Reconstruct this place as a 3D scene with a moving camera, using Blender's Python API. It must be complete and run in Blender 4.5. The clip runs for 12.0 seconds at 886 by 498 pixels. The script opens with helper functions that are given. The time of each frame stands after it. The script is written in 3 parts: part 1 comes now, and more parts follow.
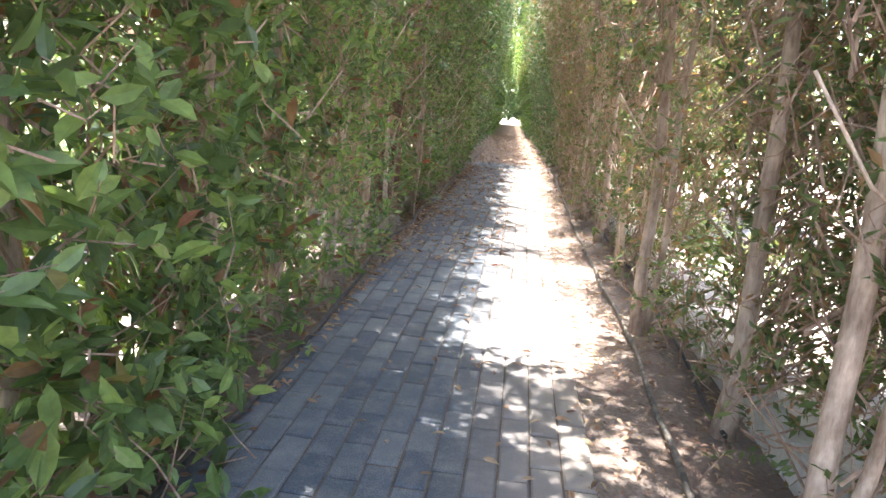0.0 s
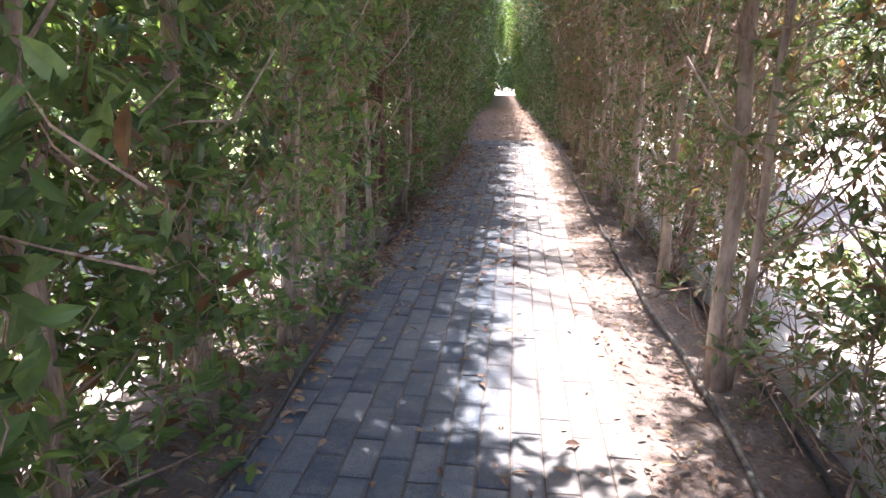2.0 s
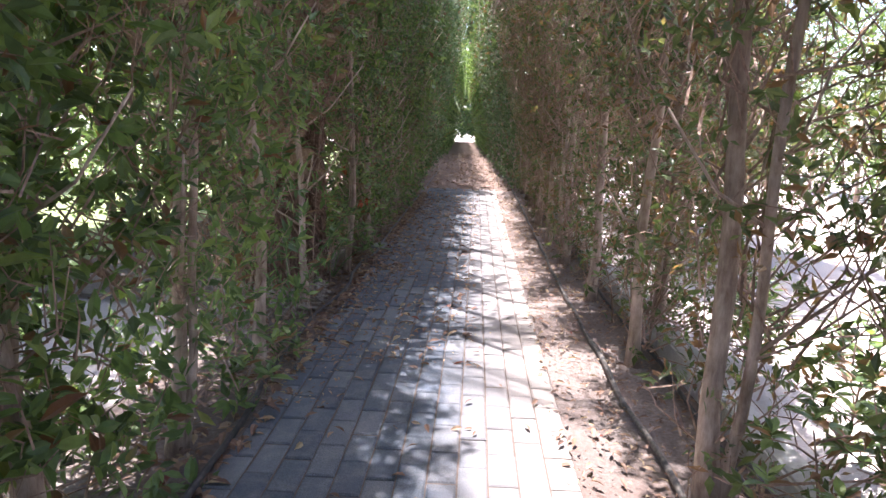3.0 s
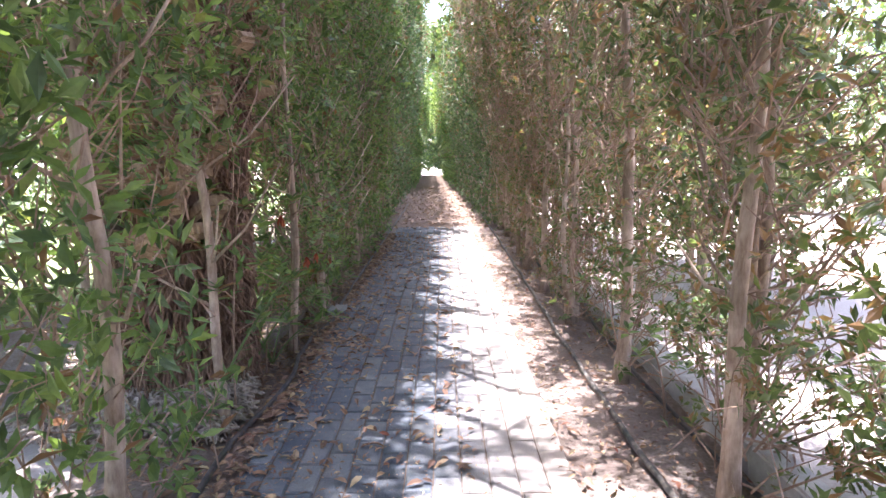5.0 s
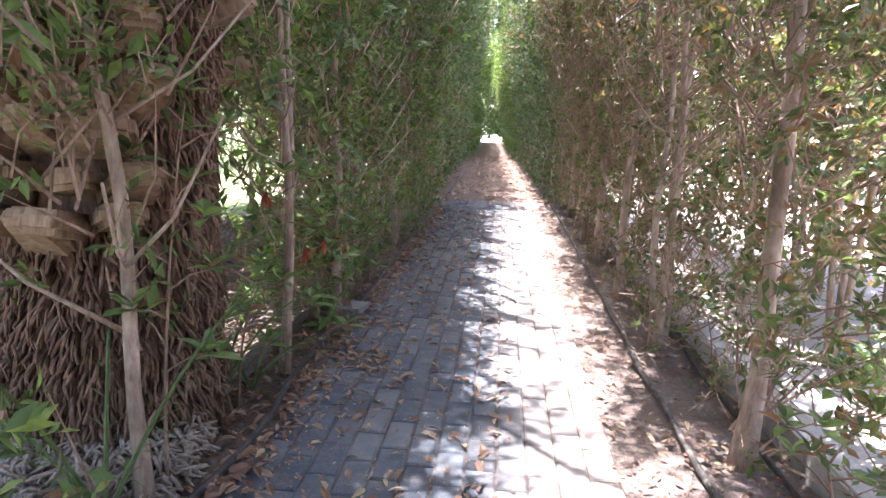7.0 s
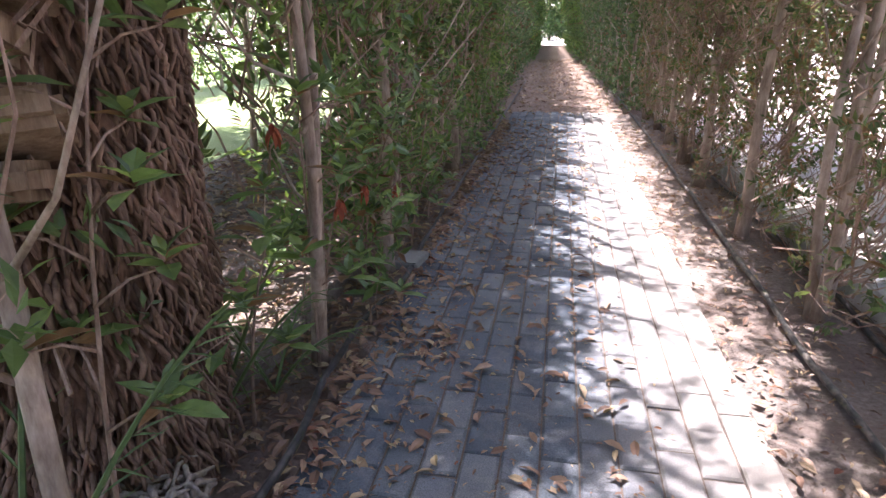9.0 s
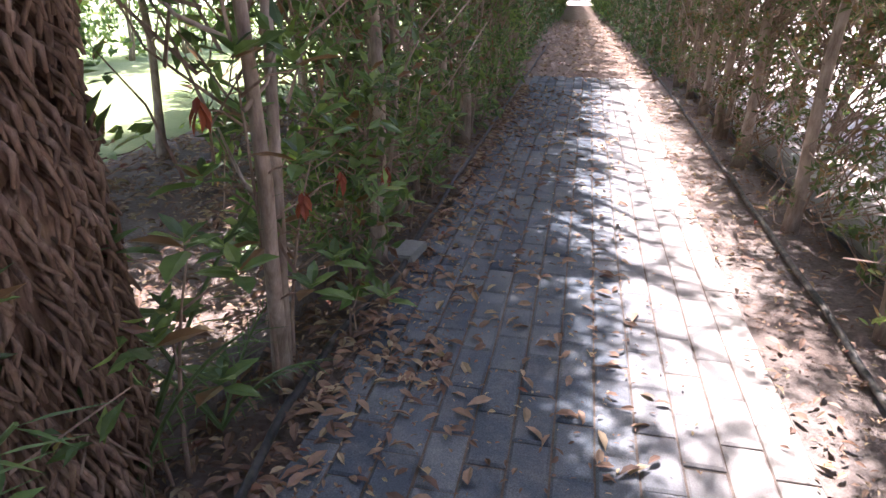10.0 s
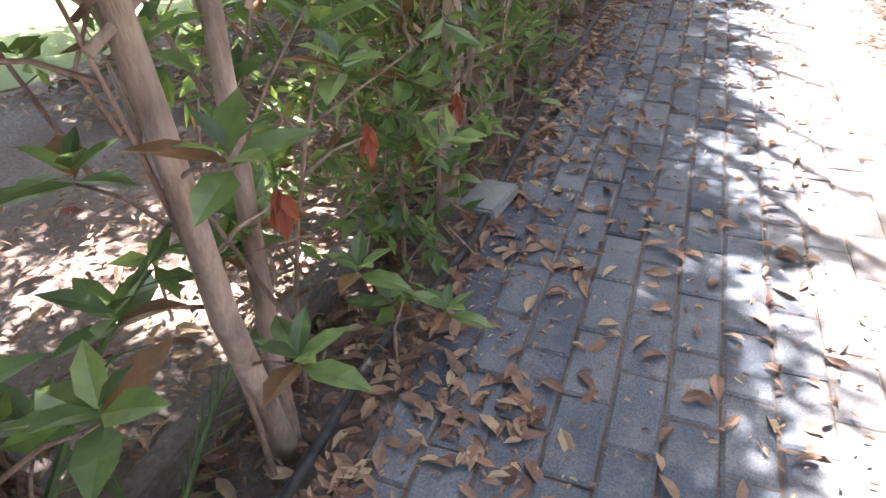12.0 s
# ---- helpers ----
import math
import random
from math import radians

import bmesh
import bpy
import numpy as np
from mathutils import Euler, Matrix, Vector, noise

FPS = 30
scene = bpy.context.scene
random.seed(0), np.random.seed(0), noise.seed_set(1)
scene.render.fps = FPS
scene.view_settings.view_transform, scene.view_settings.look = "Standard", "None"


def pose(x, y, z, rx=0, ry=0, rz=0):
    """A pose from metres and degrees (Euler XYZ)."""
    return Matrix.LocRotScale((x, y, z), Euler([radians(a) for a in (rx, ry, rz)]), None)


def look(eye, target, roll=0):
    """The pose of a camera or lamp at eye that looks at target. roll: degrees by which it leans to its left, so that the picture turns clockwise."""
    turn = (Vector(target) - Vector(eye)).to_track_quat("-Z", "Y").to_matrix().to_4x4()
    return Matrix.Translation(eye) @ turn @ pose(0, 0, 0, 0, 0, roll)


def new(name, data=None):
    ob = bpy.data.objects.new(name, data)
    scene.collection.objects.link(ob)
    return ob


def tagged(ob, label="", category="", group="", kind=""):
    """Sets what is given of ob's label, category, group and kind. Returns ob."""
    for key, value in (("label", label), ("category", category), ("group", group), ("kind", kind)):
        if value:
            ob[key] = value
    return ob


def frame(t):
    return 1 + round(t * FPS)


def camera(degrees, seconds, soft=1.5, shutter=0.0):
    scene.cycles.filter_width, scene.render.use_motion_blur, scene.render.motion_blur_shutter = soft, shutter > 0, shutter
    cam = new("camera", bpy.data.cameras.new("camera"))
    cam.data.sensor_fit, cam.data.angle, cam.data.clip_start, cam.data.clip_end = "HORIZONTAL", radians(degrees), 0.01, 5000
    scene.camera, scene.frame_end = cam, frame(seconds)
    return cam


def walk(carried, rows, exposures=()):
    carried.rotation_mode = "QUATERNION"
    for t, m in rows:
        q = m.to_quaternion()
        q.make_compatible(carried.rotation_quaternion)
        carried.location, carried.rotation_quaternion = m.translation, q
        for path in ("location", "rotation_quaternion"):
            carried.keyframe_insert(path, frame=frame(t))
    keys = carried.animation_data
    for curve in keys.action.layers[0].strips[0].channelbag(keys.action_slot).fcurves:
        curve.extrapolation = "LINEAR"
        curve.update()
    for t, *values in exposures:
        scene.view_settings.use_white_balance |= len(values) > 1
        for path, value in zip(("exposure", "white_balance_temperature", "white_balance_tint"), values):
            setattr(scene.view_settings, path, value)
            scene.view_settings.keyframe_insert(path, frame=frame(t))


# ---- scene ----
cam = camera(69.6, 12.0, soft=1.5)
EXPOSURE = 2.4
PATH = [
    (0, (0.105, -0.133, 1.165), (-0.105, 1.807, 0.724), 4.2),
    (0.5, (0.116, 0.13, 1.168), (-0.171, 2.067, 0.758), 5.6),
    (1, (0.118, 0.375, 1.189), (-0.029, 2.343, 0.862), 1.6),
    (1.5, (0.02, 0.67, 1.192), (-0.103, 2.615, 0.742), 1.0),
    (2, (-0.008, 0.892, 1.204), (-0.215, 2.812, 0.686), 0.8),
    (2.5, (0.05, 1.159, 1.243), (-0.179, 3.09, 0.774), -1.1),
    (3, (0.046, 1.431, 1.223), (-0.046, 3.392, 0.841), 1.7),
    (3.2, (0.007, 1.552, 1.254), (-0.064, 3.529, 0.962), 1.1),
    (4.8, (-0.009, 2.591, 1.199), (-0.065, 4.575, 0.954), -0.3),
    (5, (-0.038, 2.69, 1.198), (-0.039, 4.67, 0.918), -0.5),
    (5.5, (-0.065, 2.914, 1.194), (-0.216, 4.882, 0.875), 0.1),
    (6, (-0.008, 3.21, 1.208), (-0.251, 5.162, 0.846), -0.5),
    (6.5, (0.008, 3.438, 1.183), (-0.213, 5.391, 0.813), 0.1),
    (6.7, (0.003, 3.585, 1.184), (-0.163, 5.542, 0.806), 2.1),
    (8.3, (-0.128, 4.334, 1.161), (-0.321, 6.252, 0.629), 1.3),
    (8.5, (-0.153, 4.416, 1.148), (-0.34, 6.305, 0.517), 1.7),
    (9, (-0.194, 4.65, 1.134), (-0.527, 6.51, 0.478), -0.1),
    (9.5, (-0.157, 4.876, 1.131), (-0.62, 6.668, 0.373), -2.0),
    (10, (-0.203, 5.111, 1.104), (-0.581, 6.92, 0.34), 0.7),
    (10.5, (-0.283, 5.343, 1.081), (-0.606, 7.121, 0.223), 0.9),
    (11, (-0.3, 5.594, 1.088), (-0.818, 7.288, 0.159), -0.3),
    (11.5, (-0.346, 5.794, 1.056), (-0.953, 7.383, 0.004), -1.5),
    (12, (-0.396, 5.945, 1.028), (-0.993, 7.478, -0.108), -1.6),
]
EXPOSURES = [(0, 0.9, 6800, 10), (1.5, 0.45, 6500, 16), (3, -0.12, 6200, 20), (5, 0.6, 6200, 20), (6.5, 0.6, 6200, 20), (8.5, 0.3, 6200, 21), (9.5, 0.2, 6200, 21), (10.5, 0.08, 6200, 20), (11.3, 0.5, 6300, 18), (12, 1.1, 6500, 17)]
walk(cam, [(t, look(eye, target, roll)) for t, eye, target, roll in PATH], [(t, EXPOSURE + e, warmth, tint) for t, e, warmth, tint in EXPOSURES])

# ---- world, sun, exposure ----
SUN_UP = 76
TO_SUN = Vector((-0.55, 0.83, 0.0)).normalized() * math.cos(radians(SUN_UP)) + Vector((0, 0, math.sin(radians(SUN_UP))))
world = bpy.data.worlds.new("world")
scene.world = world
world.use_nodes = True
wn = world.node_tree.nodes
sky = wn.new("ShaderNodeTexSky")
sky.sky_type = "NISHITA"
sky.sun_disc = False
sky.sun_elevation = radians(SUN_UP)
sky.sun_rotation = radians(-33.5)
sky.dust_density = 2.5
wn["Background"].inputs["Strength"].default_value = 0.15
world.node_tree.links.new(sky.outputs["Color"], wn["Background"].inputs["Color"])
sun_data = bpy.data.lights.new("sun", "SUN")
sun_data.energy = 5.0
sun_data.angle = radians(0.55)
sun_data.color = (1.0, 0.96, 0.92)
sun = new("sun", sun_data)
sun.matrix_world = look(TO_SUN * 40, (0, 0, 0))


# ---- materials ----
def material(name, rough=0.8, spec=0.3):
    m = bpy.data.materials.new(name)
    m.use_nodes = True
    b = m.node_tree.nodes["Principled BSDF"]
    b.inputs["Roughness"].default_value = rough
    b.inputs["Specular IOR Level"].default_value = spec
    return m, m.node_tree.nodes, m.node_tree.links, b


def ramp_node(n, stops):
    r = n.new("ShaderNodeValToRGB")
    e = r.color_ramp.elements
    while len(e) < len(stops):
        e.new(0.5)
    for el, (p, c) in zip(e, stops):
        el.position = p
        el.color = (*c, 1)
    return r


def noise_node(n, l, scale, detail=6.0, rough=0.6, coords="Object"):
    tc = n.new("ShaderNodeTexCoord")
    t = n.new("ShaderNodeTexNoise")
    t.inputs["Scale"].default_value = scale
    t.inputs["Detail"].default_value = detail
    t.inputs["Roughness"].default_value = rough
    if coords == "World":
        g = n.new("ShaderNodeNewGeometry")
        l.new(g.outputs["Position"], t.inputs["Vector"])
    else:
        l.new(tc.outputs[coords], t.inputs["Vector"])
    return t


def mix_node(n, l, kind, fac, a, b):
    m = n.new("ShaderNodeMix")
    m.data_type = "RGBA"
    m.blend_type = kind
    if isinstance(fac, float):
        m.inputs[0].default_value = fac
    else:
        l.new(fac, m.inputs[0])
    for sock, v in ((m.inputs[6], a), (m.inputs[7], b)):
        if isinstance(v, tuple):
            sock.default_value = (*v, 1)
        else:
            l.new(v, sock)
    return m.outputs[2]


def bump(n, l, b, height, strength, distance):
    k = n.new("ShaderNodeBump")
    k.inputs["Strength"].default_value = strength
    k.inputs["Distance"].default_value = distance
    l.new(height, k.inputs["Height"])
    l.new(k.outputs["Normal"], b.inputs["Normal"])


def ground_mat(name, stops, fine=60.0, coarse=1.4, patch=(0.5, 0.5, 0.5), amount=0.5, relief=0.02):
    m, n, l, b = material(name, 0.95, 0.15)
    a = noise_node(n, l, fine, 8, 0.7, "World")
    c = noise_node(n, l, coarse, 5, 0.6, "World")
    r = ramp_node(n, stops)
    l.new(a.outputs["Fac"], r.inputs["Fac"])
    r2 = ramp_node(n, [(0.35, (0, 0, 0)), (0.68, (amount, amount, amount))])
    l.new(c.outputs["Fac"], r2.inputs["Fac"])
    l.new(mix_node(n, l, "MIX", r2.outputs["Color"], r.outputs["Color"], patch), b.inputs["Base Color"])
    bump(n, l, b, a.outputs["Fac"], 0.8, relief)
    return m


def leaf_mat(name, stops, through_amount=0.42, rough=0.42):
    m, n, l, b = material(name, rough, 0.45)
    g = n.new("ShaderNodeNewGeometry")
    r = ramp_node(n, stops)
    l.new(g.outputs["Random Per Island"], r.inputs["Fac"])
    t = noise_node(n, l, 26, 3, 0.6, "World")
    tone = ramp_node(n, [(0.3, (0.72, 0.72, 0.72)), (0.7, (1.15, 1.15, 1.15))])
    l.new(t.outputs["Fac"], tone.inputs["Fac"])
    colour = mix_node(n, l, "MULTIPLY", 1.0, r.outputs["Color"], tone.outputs["Color"])
    l.new(colour, b.inputs["Base Color"])
    tr = n.new("ShaderNodeBsdfTranslucent")
    l.new(mix_node(n, l, "MULTIPLY", 1.0, colour, (1.7, 1.75, 0.9)), tr.inputs["Color"])
    mx = n.new("ShaderNodeMixShader")
    mx.inputs[0].default_value = through_amount
    l.new(b.outputs[0], mx.inputs[1])
    l.new(tr.outputs[0], mx.inputs[2])
    l.new(mx.outputs[0], n["Material Output"].inputs["Surface"])
    return m


def bark_mat(name, dark, light, scale=18.0, relief=0.006):
    m, n, l, b = material(name, 0.9, 0.2)
    tc = n.new("ShaderNodeTexCoord")
    mp = n.new("ShaderNodeMapping")
    mp.inputs["Scale"].default_value = (1, 1, 0.25)
    l.new(tc.outputs["Object"], mp.inputs["Vector"])
    t = n.new("ShaderNodeTexNoise")
    t.inputs["Scale"].default_value = scale * 2.2
    t.inputs["Detail"].default_value = 8
    t.inputs["Roughness"].default_value = 0.7
    l.new(mp.outputs["Vector"], t.inputs["Vector"])
    r = ramp_node(n, [(0.3, dark), (0.62, light)])
    l.new(t.outputs["Fac"], r.inputs["Fac"])
    c = noise_node(n, l, 5, 4, 0.6, "World")
    tone = ramp_node(n, [(0.35, (0.6, 0.58, 0.55)), (0.65, (1.1, 1.1, 1.1))])
    l.new(c.outputs["Fac"], tone.inputs["Fac"])
    l.new(mix_node(n, l, "MULTIPLY", 1.0, r.outputs["Color"], tone.outputs["Color"]), b.inputs["Base Color"])
    bump(n, l, b, t.outputs["Fac"], 0.8, relief)
    return m


LEAF = leaf_mat("hedge_leaf", [(0.0, (0.062, 0.096, 0.042)), (0.35, (0.10, 0.16, 0.058)), (0.7, (0.15, 0.22, 0.076)), (0.93, (0.22, 0.29, 0.095)), (0.95, (0.21, 0.115, 0.06)), (1.0, (0.15, 0.07, 0.045))], 0.34)
# darker, less translucent hedge leaf: far hedge's shade put into the colour
LEAF_SHADED = leaf_mat("shaded_hedge_leaf", [(0.0, (0.045, 0.075, 0.032)), (0.5, (0.075, 0.115, 0.046)), (0.88, (0.12, 0.165, 0.062)), (0.9, (0.16, 0.095, 0.055)), (1.0, (0.13, 0.07, 0.045))], 0.25, 0.65)
LEAF_PALE = leaf_mat("sparse_leaf", [(0.0, (0.055, 0.08, 0.032)), (0.4, (0.095, 0.13, 0.056)), (0.66, (0.135, 0.165, 0.074)), (0.76, (0.18, 0.19, 0.09)), (0.79, (0.24, 0.145, 0.085)), (1.0, (0.18, 0.10, 0.065))])
DRY = leaf_mat("dry_leaf", [(0.0, (0.10, 0.055, 0.04)), (0.35, (0.20, 0.115, 0.08)), (0.7, (0.30, 0.195, 0.14)), (0.9, (0.38, 0.29, 0.18)), (1.0, (0.17, 0.045, 0.03))], 0.15, 0.7)
RED_DRY = leaf_mat("withered_red_leaf", [(0.0, (0.20, 0.04, 0.025)), (1.0, (0.36, 0.10, 0.05))], 0.3, 0.7)
FROND = leaf_mat("palm_leaf", [(0.0, (0.075, 0.125, 0.05)), (1.0, (0.14, 0.20, 0.075))], 0.25, 0.5)
BARK = bark_mat("pale_bark", (0.24, 0.165, 0.13), (0.52, 0.41, 0.34))
TWIG = bark_mat("twig_bark", (0.18, 0.11, 0.085), (0.44, 0.315, 0.25), 30, 0.002)
FIBRE = bark_mat("palm_root_fibre", (0.10, 0.055, 0.04), (0.30, 0.195, 0.145), 26, 0.004)
WEATHERED = bark_mat("weathered_root", (0.16, 0.125, 0.105), (0.42, 0.36, 0.31), 26, 0.003)
STUB = bark_mat("palm_stub_wood", (0.17, 0.10, 0.06), (0.40, 0.29, 0.20), 14, 0.008)
SOIL = ground_mat("sandy_soil", [(0.25, (0.10, 0.075, 0.066)), (0.5, (0.21, 0.175, 0.155)), (0.78, (0.34, 0.295, 0.265))], 55, 1.6, (0.15, 0.105, 0.088), 0.8, 0.02)
EARTH = ground_mat("trodden_earth", [(0.25, (0.09, 0.062, 0.05)), (0.5, (0.19, 0.14, 0.115)), (0.78, (0.30, 0.235, 0.20))], 35, 1.1, (0.13, 0.085, 0.065), 0.7, 0.02)
SAND = ground_mat("pale_sand", [(0.25, (0.38, 0.33, 0.30)), (0.75, (0.56, 0.50, 0.46))], 40, 0.7, (0.42, 0.36, 0.325), 0.6, 0.015)
LAWN = ground_mat("lawn_turf", [(0.25, (0.12, 0.16, 0.06)), (0.7, (0.24, 0.30, 0.13))], 45, 0.8, (0.30, 0.32, 0.18), 0.6, 0.03)
CONCRETE = ground_mat("worn_concrete", [(0.3, (0.40, 0.385, 0.37)), (0.7, (0.60, 0.585, 0.565))], 30, 2.5, (0.34, 0.31, 0.28), 0.6, 0.004)
BED = ground_mat("joint_sand", [(0.3, (0.07, 0.055, 0.048)), (0.7, (0.18, 0.145, 0.12))], 90, 3, (0.10, 0.07, 0.055), 0.6, 0.006)


def pipe_mat(name, clean, dust):
    m, n, l, b = material(name, 0.55, 0.4)
    t = noise_node(n, l, 25, 5, 0.6, "World")
    r = ramp_node(n, [(0.4, clean), (0.66, dust)])
    l.new(t.outputs["Fac"], r.inputs["Fac"])
    l.new(r.outputs["Color"], b.inputs["Base Color"])
    return m


PIPE = pipe_mat("black_polythene", (0.018, 0.018, 0.02), (0.07, 0.06, 0.055))
DUSTY_PIPE = pipe_mat("dusty_polythene", (0.035, 0.034, 0.034), (0.17, 0.145, 0.125))


def paver_mat():
    m, n, l, b = material("slate_grey_paver", 0.85, 0.25)
    o = n.new("ShaderNodeObjectInfo")
    g = n.new("ShaderNodeNewGeometry")
    add = n.new("ShaderNodeMath")
    add.operation = "ADD"
    l.new(o.outputs["Random"], add.inputs[0])
    l.new(g.outputs["Random Per Island"], add.inputs[1])
    fr = n.new("ShaderNodeMath")
    fr.operation = "FRACT"
    l.new(add.outputs[0], fr.inputs[0])
    r = ramp_node(n, [(0.0, (0.062, 0.075, 0.096)), (0.5, (0.088, 0.104, 0.126)), (1.0, (0.13, 0.142, 0.158))])
    l.new(fr.outputs[0], r.inputs["Fac"])
    a = noise_node(n, l, 9, 7, 0.7, "World")
    dust = ramp_node(n, [(0.45, (0, 0, 0)), (0.75, (0.5, 0.5, 0.5))])
    l.new(a.outputs["Fac"], dust.inputs["Fac"])
    c1 = mix_node(n, l, "MIX", dust.outputs["Color"], r.outputs["Color"], (0.25, 0.235, 0.225))
    f = noise_node(n, l, 220, 5, 0.7, "World")
    tone = ramp_node(n, [(0.3, (0.5, 0.5, 0.5)), (0.7, (1.4, 1.4, 1.4))])
    l.new(f.outputs["Fac"], tone.inputs["Fac"])
    c2 = mix_node(n, l, "MULTIPLY", 1.0, c1, tone.outputs["Color"])
    # blown sand thickens towards the +x verge; its strength also paints in sunlit brightness
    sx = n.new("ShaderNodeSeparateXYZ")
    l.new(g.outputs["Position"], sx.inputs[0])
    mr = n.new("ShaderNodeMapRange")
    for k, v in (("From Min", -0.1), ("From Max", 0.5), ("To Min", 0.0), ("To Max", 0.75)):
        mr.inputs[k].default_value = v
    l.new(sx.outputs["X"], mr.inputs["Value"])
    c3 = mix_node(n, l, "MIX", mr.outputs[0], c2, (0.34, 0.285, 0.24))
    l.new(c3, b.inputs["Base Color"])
    bump(n, l, b, f.outputs["Fac"], 0.5, 0.003)
    return m


PAVER = paver_mat()


# ---- mesh helpers ----
def mesh_of(name, verts, faces, mat, smooth=False):
    me = bpy.data.meshes.new(name)
    me.from_pydata([tuple(v) for v in verts] if not isinstance(verts, np.ndarray) else verts.tolist(), [], faces if isinstance(faces, list) else faces.tolist())
    me.materials.append(mat)
    if smooth:
        me.polygons.foreach_set("use_smooth", [True] * len(me.polygons))
    me.update()
    return me


def part(name, me, parent, label=""):
    ob = new(name, me)
    ob.parent = parent
    if label:
        ob["label"] = label
    return ob


def thing(name, label, category, group="", kind="", at=None):
    e = new(name)
    e.empty_display_size = 0.1
    tagged(e, label, category, group, kind)
    if at is not None:
        e.matrix_basis = at
    return e


def tube(points, radii, sides=8, seed=0, lumps=0.0):
    """Verts and faces of a tapered tube with capped ends."""
    rnd = random.Random(seed)
    pts = [Vector(p) for p in points]
    v, f = [], []
    for i, p in enumerate(pts):
        d = (pts[min(i + 1, len(pts) - 1)] - pts[max(i - 1, 0)]).normalized()
        u = d.cross(Vector((0.31, 0.95, 0.05))).normalized()
        w = d.cross(u)
        for k in range(sides):
            a = 2 * math.pi * k / sides
            r = radii[i] * (1 + lumps * (rnd.random() - 0.5))
            v.append(p + (u * math.cos(a) + w * math.sin(a)) * r)
    for i in range(len(pts) - 1):
        for k in range(sides):
            a, b = i * sides + k, i * sides + (k + 1) % sides
            f.append((a, b, b + sides, a + sides))
    f.append(tuple(range(sides - 1, -1, -1)))
    n0 = (len(pts) - 1) * sides
    f.append(tuple(range(n0, n0 + sides)))
    return v, f


def join(pieces):
    v, f = [], []
    for pv, pf in pieces:
        o = len(v)
        v += list(pv)
        f += [tuple(i + o for i in q) for q in pf]
    return v, f


def unit(a):
    return a / np.maximum(np.linalg.norm(a, axis=-1, keepdims=True), 1e-9)


LEAF_FORM = np.array([(0, 0, 0), (0, 0.5, -0.03), (0, 1.0, -0.14), (-0.20, 0.30, 0.035), (-0.19, 0.64, 0.0), (0.20, 0.30, 0.035), (0.19, 0.64, 0.0)])
LEAF_TRIS = np.array([(0, 1, 3), (1, 4, 3), (1, 2, 4), (0, 5, 1), (1, 5, 6), (1, 6, 2)])
MID_FORM = np.array([(0, 0, 0), (-0.19, 0.46, 0.03), (0, 1.0, -0.12), (0.19, 0.46, 0.03), (0, 0.5, -0.03)])
MID_TRIS = np.array([(0, 4, 1), (1, 4, 2), (0, 3, 4), (4, 3, 2)])
CARD_FORM = np.array([(0, 0, 0), (-0.24, 0.5, 0.03), (0, 1.0, -0.08), (0.24, 0.5, 0.03)])
CARD_TRIS = np.array([(0, 3, 1), (3, 2, 1)])


def leaves(base, way, up, size, form=LEAF_FORM, tris=LEAF_TRIS):
    """All leaves of a crown: stalk ends, directions, upper sides, lengths."""
    way = unit(way)
    side = unit(np.cross(way, up))
    nrm = np.cross(side, way)
    fm = form[None] * size[:, None, None]
    v = base[:, None] + fm[..., :1] * side[:, None] + fm[..., 1:2] * way[:, None] + fm[..., 2:] * nrm[:, None]
    f = tris[None] + (np.arange(len(base)) * len(form))[:, None, None]
    return v.reshape(-1, 3), f.reshape(-1, 3)


def sticks(a, b, c, r0, r1):
    """Three-sided twigs from a over b to c."""
    n = len(a)
    d = unit(c - a)
    u = unit(np.cross(d, np.array([0.3, 0.2, 0.93])))
    w = np.cross(d, u)
    rings = []
    for p, r in ((a, r0), (b, (r0 + r1) / 2), (c, r1)):
        for k in range(3):
            t = 2 * math.pi * k / 3
            rings.append(p + (u * math.cos(t) + w * math.sin(t)) * r[:, None])
    v = np.stack(rings, 1).reshape(-1, 3)
    q = [(i * 3 + k, i * 3 + (k + 1) % 3, i * 3 + 3 + (k + 1) % 3, i * 3 + 3 + k) for i in range(2) for k in range(3)]
    f = np.array(q)[None] + (np.arange(n) * 9)[:, None, None]
    return v, f.reshape(-1, 4)


